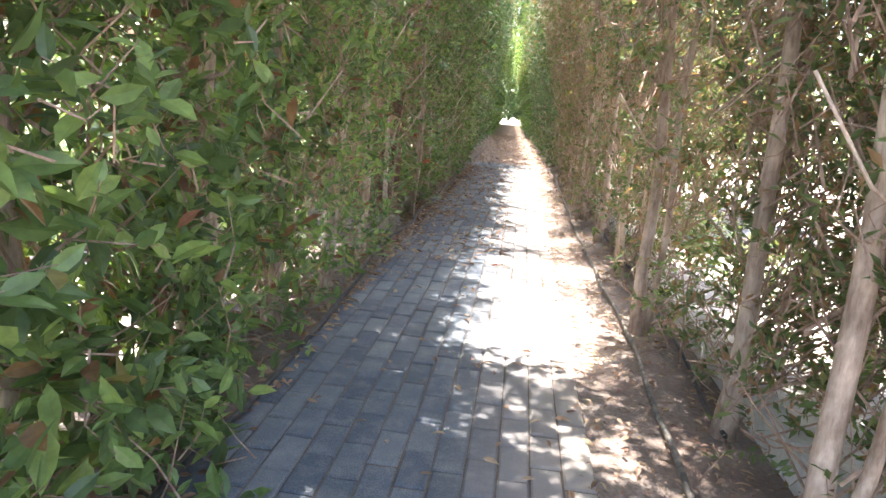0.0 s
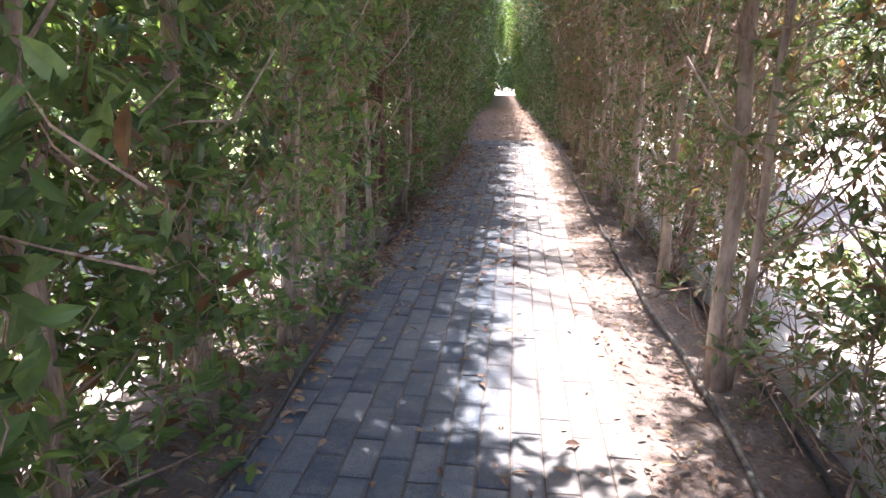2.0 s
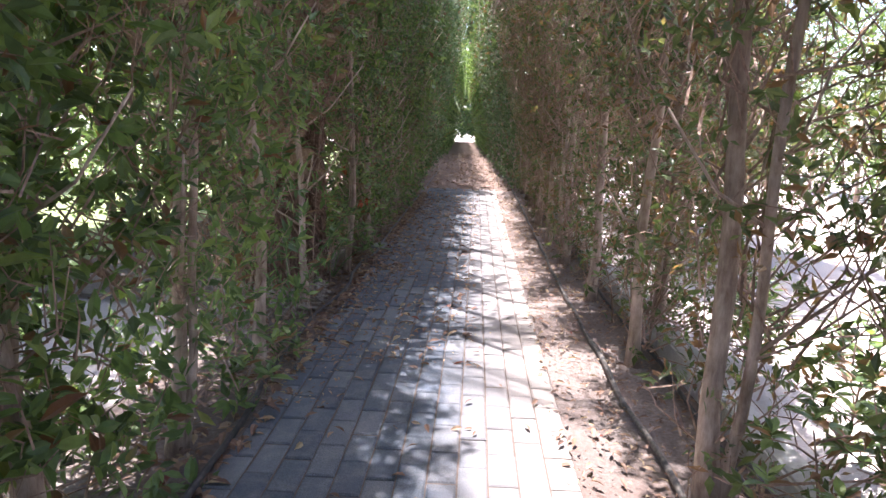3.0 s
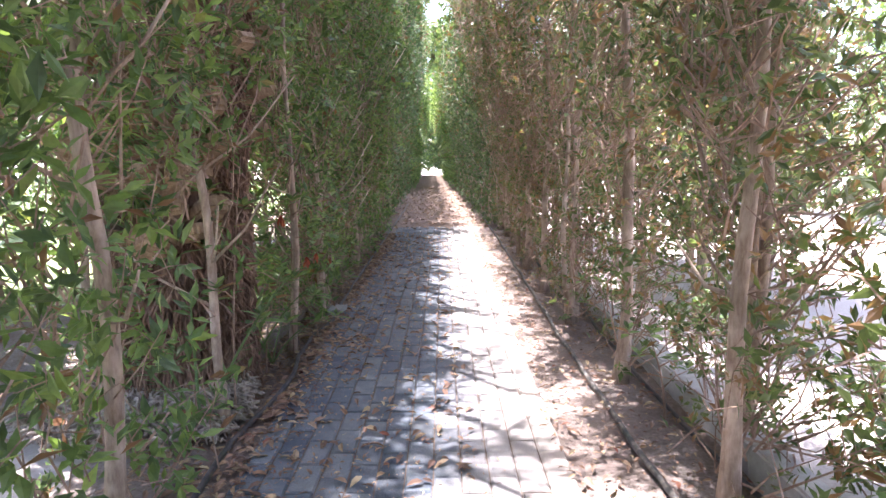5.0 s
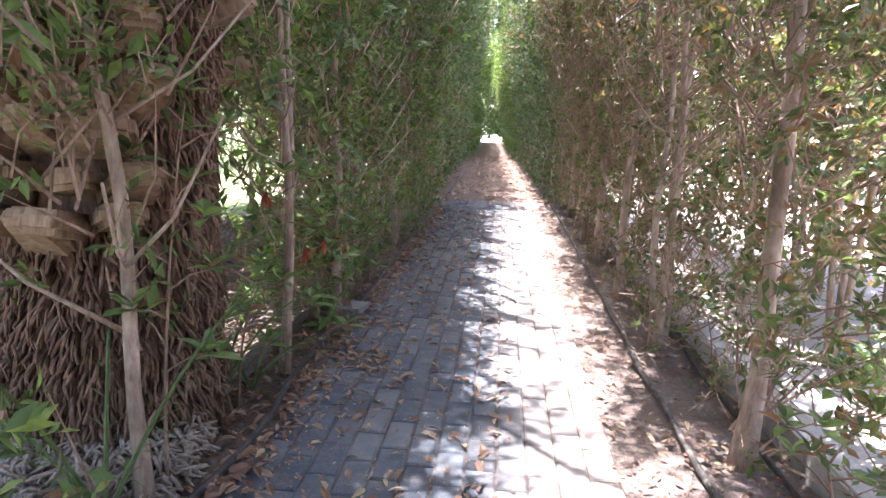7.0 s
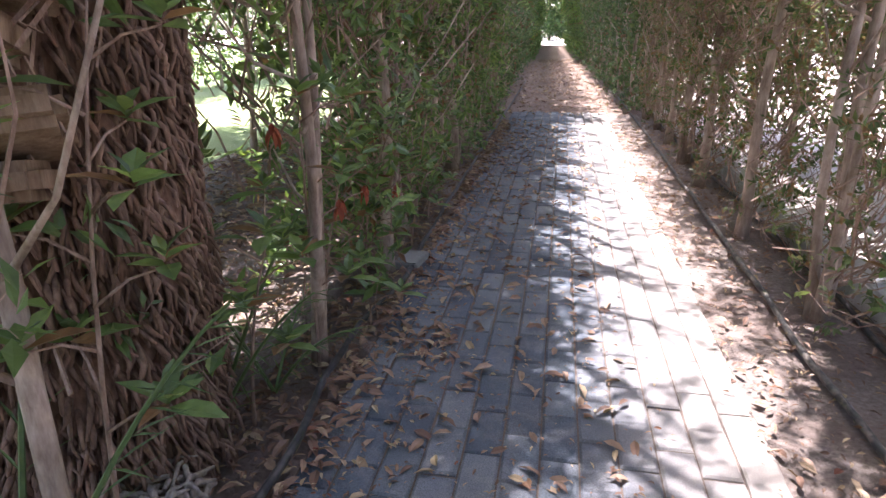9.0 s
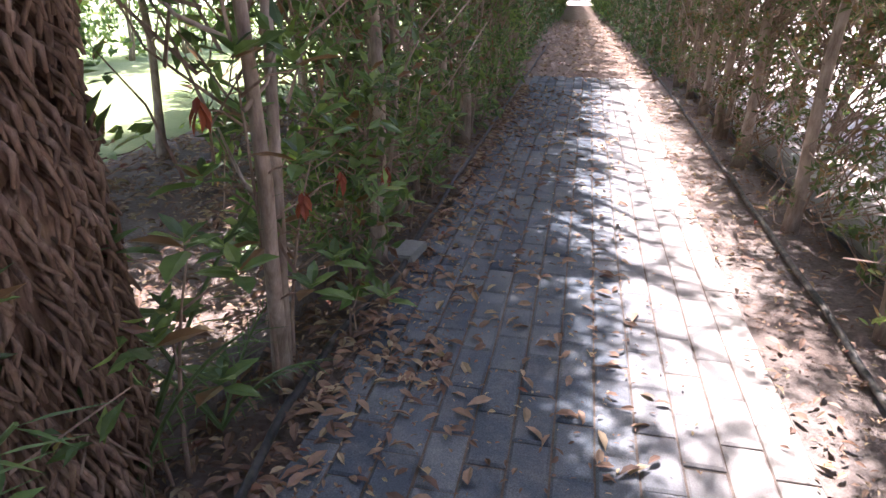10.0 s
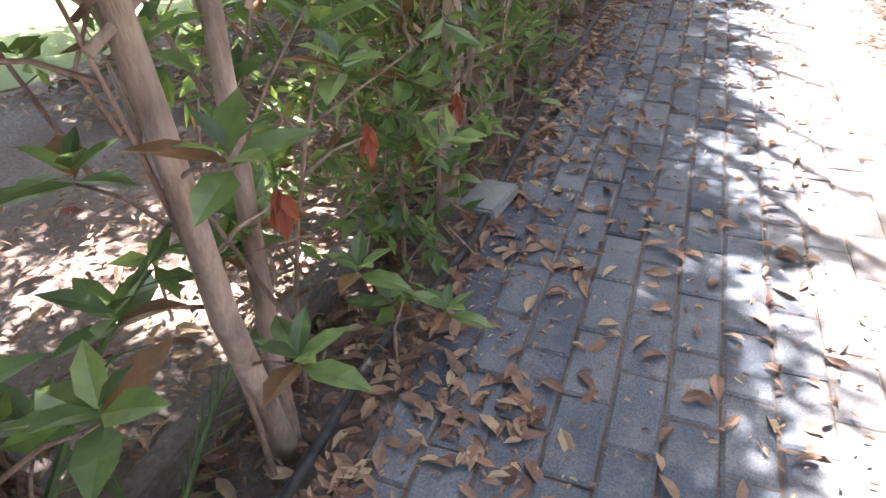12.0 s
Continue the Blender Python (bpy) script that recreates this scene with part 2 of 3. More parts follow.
def crown_meshes(seed, clusters, width, deep, reach, z0, z1, size, per=9, low=0.3, low_top=1.0, mat=LEAF, far=False, gap=0.0, over=0.25, overhang=0.0):
    """Foliage and twigs of one hedge tree: +x faces the path. low: share of the foliage kept below low_top."""
    r = np.random.default_rng(seed)
    tips = []
    while len(tips) < clusters:
        p = np.array((r.uniform(-deep, reach), r.uniform(-width / 2, width / 2), r.uniform(z0, z1)))
        if p[2] < low_top and r.random() > low:
            continue
        if gap and noise.noise(Vector(p * 2.3) + Vector((seed * 7.1, 0, 0))) < gap - 0.35:
            continue
        p[0] += over * max(0.0, p[2] - 1.2) / 3.2
        if overhang and p[2] > 2.2:
            p[0] += overhang * (p[2] - 2.2) * r.random()
        tips.append(p)
    tips = np.array(tips)
    n = len(tips)
    axis = unit(np.stack([r.normal(0.25, 0.5, n), r.normal(0, 0.5, n), r.normal(0.35, 0.5, n)], 1))
    idx = np.repeat(np.arange(n), per)
    m = len(idx)
    t = np.tile(np.arange(per), n) / per
    rnd = unit(r.normal(0, 1, (m, 3)))
    radial = unit(rnd - (rnd * axis[idx]).sum(1, keepdims=True) * axis[idx])
    way = unit(radial * 0.95 + axis[idx] * (0.15 + 0.9 * t)[:, None] + np.array((0, 0, -0.05)))
    base = tips[idx] - axis[idx] * ((1 - t) * size * 1.4)[:, None]
    up = axis[idx] + np.array((0.15, 0, 0.5)) + r.normal(0, 0.25, (m, 3))
    length = size * (0.55 + 0.6 * r.random(m)) * (1.05 - 0.35 * t)
    lv, lf = leaves(base, way, up, length, *((CARD_FORM, CARD_TRIS) if far else (LEAF_FORM, LEAF_TRIS) if size > 0.09 else (MID_FORM, MID_TRIS)))
    foliage = mesh_of("foliage", lv, lf, mat)
    start = np.stack([over * np.maximum(0, tips[:, 2] - 1.2) / 3.2 - 0.05 + r.normal(0, 0.06, n), tips[:, 1] * 0.4, np.maximum(tips[:, 2] - r.uniform(0.1, 0.5, n), 0.1)], 1)
    near = r.random(n) > 0.3
    short = tips - axis * r.uniform(0.08, 0.2, n)[:, None] + r.normal(0, 0.07, (n, 3)) - np.array((0.03, 0, 0.07))
    start = np.where(near[:, None], short, start)
    start[:, 2] = np.maximum(start[:, 2], 0.02)
    mid = (start + tips) / 2 + r.normal(0, 0.035, (n, 3))
    keep = r.random(n) < (0.15 if far else 0.85)
    sv, sf = sticks(start[keep], mid[keep], tips[keep], np.where(near, 0.0034, 0.006)[keep], np.full(keep.sum(), 0.0014))
    return foliage, mesh_of("branchwork", sv, sf, TWIG)


def trunk_mesh(seed, stems, height, radius, lean=0.06):
    rnd = random.Random(seed)
    pieces = []
    for s in range(stems):
        a = rnd.uniform(0, 6.28)
        dx, dy = (math.cos(a) * lean, math.sin(a) * lean * 2.2) if stems > 1 else (rnd.uniform(-0.04, 0.04), rnd.uniform(-0.10, 0.10))
        r0 = radius * (1 if s == 0 else rnd.uniform(0.55, 0.85))
        pts, rad = [], []
        for i in range(21):
            k = i / 20
            z = height * k - 0.05
            w = math.sin(k * 9 + s * 2 + seed) * 0.024 + math.sin(k * 23 + seed * 3 + s) * 0.010
            pts.append((dx * (0.35 + 2.2 * k) * min(1, k * 8 + 0.25) + w, dy * (0.35 + 2.2 * k) * min(1, k * 8 + 0.25) + w * 0.7, z))
            rad.append(r0 * (1.5 if i == 0 else 1.12 if i == 1 else 1 - 0.72 * k))
        pieces.append(tube(pts, rad, 12, seed * 10 + s, 0.10))
        for j in range(5):
            i = rnd.randint(3, 16)
            p = Vector(pts[i])
            b = rnd.uniform(0, 6.28)
            d = Vector((math.cos(b), math.sin(b), rnd.uniform(0.5, 1.3)))
            ln = rnd.uniform(0.2, 0.5)
            pieces.append(tube([p, p + d * ln * 0.5 + Vector((0, 0, -0.03)), p + d * ln + Vector((0, 0, 0.06))], [rad[i] * 0.42, rad[i] * 0.28, 0.004], 6, seed + j, 0.2))
    v, f = join(pieces)
    return mesh_of("trunk", v, f, BARK, True)


# ---- ground, path, verge ----
def sheet(name, x0, x1, y0, y1, z, mat, step=0.0, rough=0.0, label="", category=""):
    nx = max(1, int((x1 - x0) / step)) if step else 1
    ny = max(1, int((y1 - y0) / step)) if step else 1
    v = [(x0 + (x1 - x0) * i / nx, y0 + (y1 - y0) * j / ny, 0) for j in range(ny + 1) for i in range(nx + 1)]
    v = [(x, y, z + (rough * noise.noise((x * 3.1, y * 3.1, 0.3)) + rough * 0.5 * noise.noise((x * 11, y * 11, 4))) if step else z) for x, y, _ in v]
    f = [(j * (nx + 1) + i, j * (nx + 1) + i + 1, (j + 1) * (nx + 1) + i + 1, (j + 1) * (nx + 1) + i) for j in range(ny) for i in range(nx)]
    ob = new(name, mesh_of(name, v, f, mat, True))
    return tagged(ob, label, category, "", "structure")


sheet("ground", -900, 900, -900, 900, -0.06, SAND, label="pale dry sand reaching out beyond the hedges", category="ground")
sheet("verge_soil_5", -3.3, -0.842, 5.6, 14, -0.02, SOIL, 0.07, 0.022, "shaded sandy soil with dead leaves behind the stems", "soil")
sheet("verge_soil_1", -1.5, -0.842, -3, 5.6, -0.02, SOIL, 0.07, 0.022, "dark sandy soil strewn with dead leaves", "soil")
sheet("verge_soil_2", 0.458, 1.12, -3, 14, -0.016, SOIL, 0.07, 0.018, "dusty sandy soil beside the paving", "soil")
sheet("earth_track", -4.0, 1.6, 14, 52, -0.018, EARTH, 0.16, 0.03, "trodden brown earth with leaf crumbs where the paving stops", "track")
sheet("lawn", -30, -3.2, -12, 40, -0.035, LAWN, 0.5, 0.03, "sunlit mown lawn behind the hedge", "lawn")

PW, PL = 0.108, 0.216
X0 = -0.84
path_bed = sheet("path_bed", X0, X0 + 12 * PW, -3, 14.05, -0.0085, BED, label="sand bed in the joints of the paving", category="path")


def paver_mesh():
    a, b, c, h = PW / 2 - 0.0028, PL / 2 - 0.0028, 0.007, 0.0
    v = []
    for dx, dy, z in ((a, b, -0.05), (a, b, h - 0.006), (a - c, b - c, h)):
        v += [(-dx, -dy, z), (dx, -dy, z), (dx, dy, z), (-dx, dy, z)]
    f = [(i * 4 + k, i * 4 + (k + 1) % 4, i * 4 + 4 + (k + 1) % 4, i * 4 + 4 + k) for i in range(2) for k in range(4)] + [(8, 9, 10, 11)]
    return v, f


def paver_pose(i, j):
    rnd = random.Random(i * 1009 + j)
    y = (j + (0.5 if i % 2 else 0.0)) * PL
    m = Matrix.Translation((X0 + (i + 0.5) * PW, y + rnd.uniform(-0.003, 0.003), rnd.uniform(-0.004, 0.003)))
    return m @ Euler((rnd.uniform(-0.012, 0.012), rnd.uniform(-0.02, 0.02), rnd.uniform(-0.012, 0.012))).to_matrix().to_4x4()


# ---- hedge trees ----
FRONT = [crown_meshes(s, 1150, 1.1, 0.42, 0.40, 0.04, 4.3, 0.112, 9, 1.0, 1.0, LEAF, gap=0.08, over=0.1) for s in (16, 17)]
DENSE = [crown_meshes(s, 1000, 1.15, 0.42, 0.22, 0.06, 4.3, 0.088, 9, 0.5, 1.0, LEAF, gap=0.12) for s in (11, 12, 13)]
ARCH = [crown_meshes(s, 1250, 1.2, 0.45, 0.24, 0.06, 4.4, 0.095, 9, 0.9, 0.5, LEAF, gap=0.04, overhang=0.85) for s in (14, 15)]
OPEN = [crown_meshes(s, 950, 1.15, 0.44, 0.16, 0.25, 4.3, 0.082, 9, 0.08, 1.2, LEAF, gap=0.16, overhang=0.0) for s in (21, 22, 23)]
BUSHY = [crown_meshes(s, 1250, 1.15, 0.46, 0.18, 0.12, 4.3, 0.085, 9, 0.7, 1.2, LEAF, gap=0.06, overhang=0.07) for s in (24, 25)]
THIN_RIGHT = [crown_meshes(s, 1080, 1.2, 0.5, 0.16, 0.15, 4.3, 0.066, 9, 0.6, 1.1, LEAF_PALE, gap=0.12, over=0.85) for s in (36, 37)]
RIGHT = [crown_meshes(s, 1380, 1.2, 0.62, 0.16, 0.15, 4.3, 0.060, 9, 0.5, 0.8, LEAF_PALE, gap=0.12, over=0.9) for s in (31, 32, 33)]
BACK = [crown_meshes(s, 700, 1.3, 0.4, 0.4, 0.3, 4.0, 0.105, 7, 0.3, 0.9, LEAF_PALE, True, over=0.0) for s in (34, 35)]
FAR_L = [crown_meshes(s, 1500, 1.7, 0.8, 0.16, 0.05, 5.3, 0.115, 6, 0.9, 0.4, LEAF_SHADED, True, over=0.62) for s in (41, 42)]
FAR = [crown_meshes(s, 1500, 1.7, 0.8, 0.16, 0.05, 4.3, 0.105, 6, 0.9, 0.4, LEAF_SHADED, True, over=0.8) for s in (43, 44)]
SHUT_L = [crown_meshes(s, 1000, 1.7, 0.85, 0.2, 0.05, 4.6, 0.17, 6, 0.9, 0.4, LEAF, True, over=0.8) for s in (45, 46)]
SHUT = [crown_meshes(s, 1000, 1.7, 0.85, 0.2, 0.05, 4.6, 0.17, 6, 0.9, 0.4, LEAF, True, over=0.8) for s in (47, 48)]
LAWN_HEDGE = [crown_meshes(s, 540, 1.6, 0.85, 0.16, 0.05, 4.3, 0.15, 6, 0.85, 0.5, LEAF, True, over=0.45) for s in (55, 56)]
SHADE = [crown_meshes(s, 1500, 2.3, 1.15, 1.15, 1.35, 4.3, 0.13, 8, 0.15, 1.9, LEAF, True, over=0.0) for s in (51, 52)]
# sparse unseen sprays over the hedge, added to dapple the walk
DAPPLE_SPRAY = [crown_meshes(s, 42, 1.1, 0.1, 1.05, 3.8, 5.2, 0.085, 7, 1.0, 0.5, LEAF, over=0.0) for s in (57, 58, 59)]
TALL = [crown_meshes(s, 2600, 4.2, 1.8, 1.8, 0.3, 15.0, 0.42, 7, 1.0, 0.5, LEAF, True, over=0.0) for s in (53, 54)]
THIN = [trunk_mesh(s, 2, 3.4, 0.013, 0.05) for s in (61, 62, 63)]
TRUNKS = [trunk_mesh(s, n, 4.0, r) for s, n, r in ((1, 1, 0.030), (2, 2, 0.036), (3, 1, 0.036), (4, 2, 0.028), (5, 3, 0.026), (7, 1, 0.023))]


def hedge_tree(x, y, crown, trunk, turn, label, group):
    e = thing("hedge_tree", label, "tree", group, at=pose(x, y, 0, 0, 0, turn))
    part("trunk", trunk, e, "pale pinkish-brown trunk")
    if -1.3 < x < 0 and 7.2 < y < 16:
        part("side_stem", THIN[int(y * 7) % 3], e, "thin pinkish-brown side stem").matrix_basis = pose(0.0, 0.3, 0, 0, 0, y * 97)
    tagged(part("branchwork", crown[1], e), kind="stuff")
    tagged(part("foliage", crown[0], e), kind="stuff")
    return e


def forked_trunk():
    stems = ([(0, 0, -0.05), (0.03, -0.06, 0.2), (0.07, -0.13, 0.45), (0.09, -0.16, 0.67), (0.09, -0.185, 1.0), (0.08, -0.25, 1.7), (0.12, -0.3, 2.8)],
             [(0, 0.01, -0.05), (0.02, 0.0, 0.2), (0.03, 0.01, 0.5), (0.03, 0.04, 1.0), (0.0, 0.08, 1.8), (0.05, 0.1, 3.2)])
    pieces = [tube(p, [(0.024 if k == 0 else 0.021) * (1.3 if i == 0 else 1 - 0.6 * i / len(p)) for i in range(len(p))], 10, k, 0.2) for k, p in enumerate(stems)]
    for z, a in ((0.6, 2.6), (0.85, 1.5), (1.0, 3.3), (1.15, 5.4)):
        p = Vector((0.09, -0.17 * z / 0.65, z))
        d = Vector((math.cos(a), math.sin(a), 0.45)) * 0.2
        pieces.append(tube([p, p + d * 0.5, p + d + Vector((0, 0, 0.08))], [0.007, 0.005, 0.003], 6, int(z * 9), 0.2))
    v, f = join(pieces)
    return mesh_of("trunk", v, f, BARK, True)


FORK = forked_trunk()
rnd = random.Random(5)
L_GROUP, R_GROUP = "trees of the hedge on the lawn side", "trees of the hedge on the kerb side"
for k, y in enumerate((0.35, 1.2, 2.05, 2.85, 3.6, 4.4)):
    c = FRONT[k % 2] if y < 2 else ARCH[k % 2] if y < 3.2 else DENSE[k % 3]
    hedge_tree(-1.06 + rnd.uniform(-0.04, 0.04), y, c, TRUNKS[(k * 2) % 5], rnd.uniform(-6, 6), "dense leafy hedge tree with glossy green leaves to the ground", L_GROUP)
for k, (x, y) in enumerate(((-1.06, 5.44), (-1.0, 6.6), (-1.01, 7.5), (-1.07, 8.15))):
    hedge_tree(x, y, OPEN[k % 3] if k < 2 else BUSHY[k % 2], (TRUNKS[5], FORK, TRUNKS[0], TRUNKS[2])[k], (0, 0, 8, -5)[k], "slender hedge tree with bare lower stem and thin foliage", L_GROUP)
for k in range(6):
    hedge_tree(-1.08, 9.0 + k * 0.9, (BUSHY + DENSE)[k % 5], TRUNKS[k % 5], rnd.uniform(-8, 8), "hedge tree with pale stem and mixed green foliage", L_GROUP)
for k, (x, y) in enumerate(((1.0, 0.6), (1.0, 1.45), (1.0, 2.27), (1.22, 2.75), (0.89, 3.42), (0.95, 4.74), (1.15, 5.15), (0.93, 6.04), (0.9, 7.28), (0.9, 8.4), (0.88, 9.62))):
    hedge_tree(x, y, THIN_RIGHT[k % 2] if 3 < y < 6.2 else RIGHT[k % 3], TRUNKS[(3, 1, 2, 0, 1, 0, 3, 2, 4, 0, 2)[k]], 180 + rnd.uniform(-6, 6), "hedge tree with pale trunk and thin dusty foliage", R_GROUP)
for k in range(4):
    hedge_tree(0.95, 10.6 + k, RIGHT[k % 3], TRUNKS[(k + 1) % 5], 180 + rnd.uniform(-8, 8), "hedge tree with pale trunk and thin dusty foliage", R_GROUP)
y, k = 14.7, 0
while y < 51:
    cx = -0.02 * max(0, y - 12)
    for sx, turn, g in ((-1.12 + cx, 0, L_GROUP), (0.93 + cx, 180, R_GROUP)):
        hedge_tree(sx, y, ((FAR, FAR_L) if y < 27 else (SHUT, SHUT_L))[0 if turn else 1][k % 2], TRUNKS[k % 5], turn + rnd.uniform(-6, 6), "far hedge tree in green leaf", g)
    y += 1.5
    k += 1
for k, (x, y) in enumerate(((1.8, 0.8), (1.85, 1.9), (1.9, 3.0), (1.85, 7.3), (1.8, 8.5), (1.9, 9.7), (1.85, 10.9), (1.9, 12.1), (1.85, 13.3), (2.5, 0.2), (2.5, 1.4), (2.6, 2.5), (2.5, 7.9), (2.6, 9.1), (2.5, 10.3), (3.1, 0.8), (3.2, 2.0), (3.0, 8.6), (2.9, 10.2))):
    hedge_tree(x, y, BACK[k % 2], TRUNKS[(k * 3) % 5], 180 + rnd.uniform(-20, 20), "thin-leaved tree standing behind the kerb", "row of trees behind the kerb")
for k, (x, y) in enumerate(((-3.0, 8.9), (-3.75, 7.9), (-3.4, 5.9), (-2.4, 10.0), (-3.1, 10.4), (-2.3, 10.9), (-3.4, 12.2), (-2.2, 12.3), (-3.4, 5.2))):
    hedge_tree(x, y, SHADE[k % 2], TRUNKS[(0, 2)[k % 2]], 70 * k, "shade tree with bare stem behind the hedge", "shade trees on the lawn side")
# tree added out of sight beside the palm to shade the soil there
SOIL_SHADE = crown_meshes(60, 760, 1.25, 0.2, 0.98, 2.4, 3.6, 0.12, 8, 1.0, 0.5, LEAF, True, over=0.0)
hedge_tree(-2.4, 6.72, SOIL_SHADE, TRUNKS[0], 0, "small unseen tree with bare stem, added to shade the soil beside the palm", "shade trees on the lawn side")


def shadow_bough(x, y, seed):
    """Stout bare branch leaning over the walk above the hedge, added unseen for shadows."""
    r = random.Random(seed)
    pts = [(0, 0, -0.9), (0.05, r.uniform(-0.1, 0.1), 0.0), (0.22, r.uniform(-0.3, 0.1), 0.9), (0.40 + r.uniform(-0.1, 0.1), r.uniform(-0.5, 0.1), 1.9), (0.55 + r.uniform(-0.15, 0.15), r.uniform(-0.6, 0.1), 2.9)]
    pieces = [tube(pts, [0.034, 0.032, 0.028, 0.020, 0.006], 7, seed, 0.15)]
    for j in range(5):
        p = Vector(pts[2 + j % 2])
        d = Vector((r.uniform(-0.1, 0.5), r.uniform(-0.5, 0.5), r.uniform(0.1, 0.5)))
        pieces.append(tube([p, p + d * 0.5 + Vector((0, 0, 0.05)), p + d], [0.014, 0.010, 0.004], 5, seed + j, 0.1))
    v, f = join(pieces)
    return mesh_of("shadow_bough", v, f, BARK, True)


BOUGHS = [shadow_bough(0, 0, s) for s in (3, 4, 5, 6, 7)]
# branches and sprays out of view overhead, added to break up the sunlit band
for k, t in enumerate([o for o in scene.objects if o.name.startswith("hedge_tree") and o.matrix_basis.translation.x < -0.9 and 6.0 < o.matrix_basis.translation.y < 13.6 and o.matrix_basis.translation.x > -1.2]):
    part("shadow_bough", BOUGHS[k % 5], t).matrix_basis = pose(0.05, 0.1, 3.6)
    if t.matrix_basis.translation.y > 6.4:
        tagged(part("upper_foliage", DAPPLE_SPRAY[k % 3][0], t), kind="stuff")
        tagged(part("upper_twigs", DAPPLE_SPRAY[k % 3][1], t), kind="stuff")
    part("shadow_bough", BOUGHS[(k * 2 + 1) % 5], t).matrix_basis = pose(0.05, -0.35, 3.4, 0, 0, 12)
# the same sprays stacked out of view to shade the near paving
for t in [o for o in scene.objects if o.name.startswith("hedge_tree") and -1.2 < o.matrix_basis.translation.x < -0.9 and 1.9 < o.matrix_basis.translation.y < 3.0]:
    for k in range(3):
        tagged(part("upper_foliage", DAPPLE_SPRAY[k][0], t), kind="stuff")
        tagged(part("upper_twigs", DAPPLE_SPRAY[k][1], t), kind="stuff")
# hedge across the lawn, trees beyond the kerb and at the end of the walk
for k in range(22):
    hedge_tree(-7.6 + 0.04 * k, -4 + k * 1.4, LAWN_HEDGE[k % 2], TRUNKS[k % 5], rnd.uniform(-15, 15), "sunlit green hedge tree across the lawn", "hedge across the lawn")
for k in range(16):
    hedge_tree(7.5 + rnd.uniform(-0.5, 0.5), -4 + k * 1.7, LAWN_HEDGE[k % 2], TRUNKS[k % 5], 180 + rnd.uniform(-15, 15), "green tree on the far side of the pale ground", "trees beyond the kerb")
for k in range(7):
    hedge_tree(-11 + k * 3, 70 + k % 2, TALL[k % 2], TRUNKS[k % 5], -90 + rnd.uniform(-20, 20), "bright green tree past the end of the walk", "trees at the end")


# ---- kerbs, pipes, slab ----
def block(sx, sy, sz, bevel, seed=0, wear=0.0):
    bm = bmesh.new()
    bmesh.ops.create_cube(bm, size=1, matrix=Matrix.Diagonal((sx, sy, sz, 1)))
    bmesh.ops.bevel(bm, geom=bm.edges[:], offset=bevel, segments=2, affect="EDGES")
    r = random.Random(seed)
    for v in bm.verts:
        v.co += Vector((r.uniform(-wear, wear), r.uniform(-wear, wear), r.uniform(-wear, wear)))
    me = bpy.data.meshes.new("block")
    bm.to_mesh(me)
    bm.free()
    return me


kerb_me = block(0.12, 0.985, 0.22, 0.012, 3, 0.002)
kerb_me.materials.append(CONCRETE)
kerb = thing("kerb", "whitish concrete kerb in lengths beside the hedge", "kerb", kind="structure")
for k in range(22):
    part("kerbstone", kerb_me, kerb).matrix_basis = pose(1.185, -2.5 + k, 0.0, 0, 0, 0.3 * math.sin(k * 5))
edge_me = block(0.07, 0.79, 0.14, 0.01, 4, 0.003)
edge_me.materials.append(SOIL)
edging = thing("garden_edging", "low earth-stained edging behind the hedge stems", "edging", kind="structure")
for k in range(9):
    part("edging_stone", edge_me, edging).matrix_basis = pose(-1.16, 5.6 + k * 0.8, 0.0, 0, 0, 0.8 * math.sin(k * 3))


def pipe(name, pts, radius, label, mat):
    cu = bpy.data.curves.new(name, "CURVE")
    cu.dimensions = "3D"
    cu.bevel_depth = radius
    cu.bevel_resolution = 3
    sp = cu.splines.new("POLY")
    dense = []
    for a, b in zip(pts, pts[1:]):
        for i in range(12):
            t = i / 12
            s = t * t * (3 - 2 * t)
            yy = a[1] + (b[1] - a[1]) * t
            dense.append((a[0] + (b[0] - a[0]) * s + 0.006 * math.sin(yy * 7), yy, 0.014 + 0.006 * math.sin(yy * 4.3)))
    sp.points.add(len(dense) - 1)
    for q, p in zip(sp.points, dense):
        q.co = (*p, 1)
    cu.materials.append(mat)
    ob = new(name, cu)
    return tagged(ob, label, "irrigation pipe")


pipe("irrigation_pipe", [(-0.86, -3), (-0.84, 1.0), (-0.82, 2.2), (-0.84, 3.2), (-0.93, 4.7), (-0.94, 5.3), (-0.87, 6.06), (-0.93, 6.5), (-0.93, 6.8), (-0.87, 7.4), (-0.9, 8.5), (-0.92, 12), (-0.95, 20)], 0.0125, "black polythene drip pipe lying along the paving edge", PIPE)
pipe("irrigation_pipe", [(0.72, -3), (0.74, 1.5), (0.79, 3.5), (0.76, 4.3), (0.74, 6.7), (0.76, 9), (0.78, 12), (0.8, 20)], 0.0125, "dusty black drip pipe lying on the soil verge", DUSTY_PIPE)
pipe("irrigation_pipe", [(0.98, 2.2), (1.03, 3.4), (1.06, 4.4), (1.02, 6), (1.06, 8), (1.03, 11), (1.05, 14)], 0.011, "thin black drip pipe between stems and kerb", PIPE)
slab_me = block(0.13, 0.17, 0.04, 0.006, 8, 0.003)
slab_me.materials.append(ground_mat("weathered_slab", [(0.3, (0.17, 0.175, 0.175)), (0.7, (0.28, 0.28, 0.27))], 60, 6, (0.22, 0.2, 0.18), 0.5, 0.003))
slab = new("loose_paver", slab_me)
slab.matrix_basis = pose(-0.885, 7.6, 0.026, 4, -5, -12)
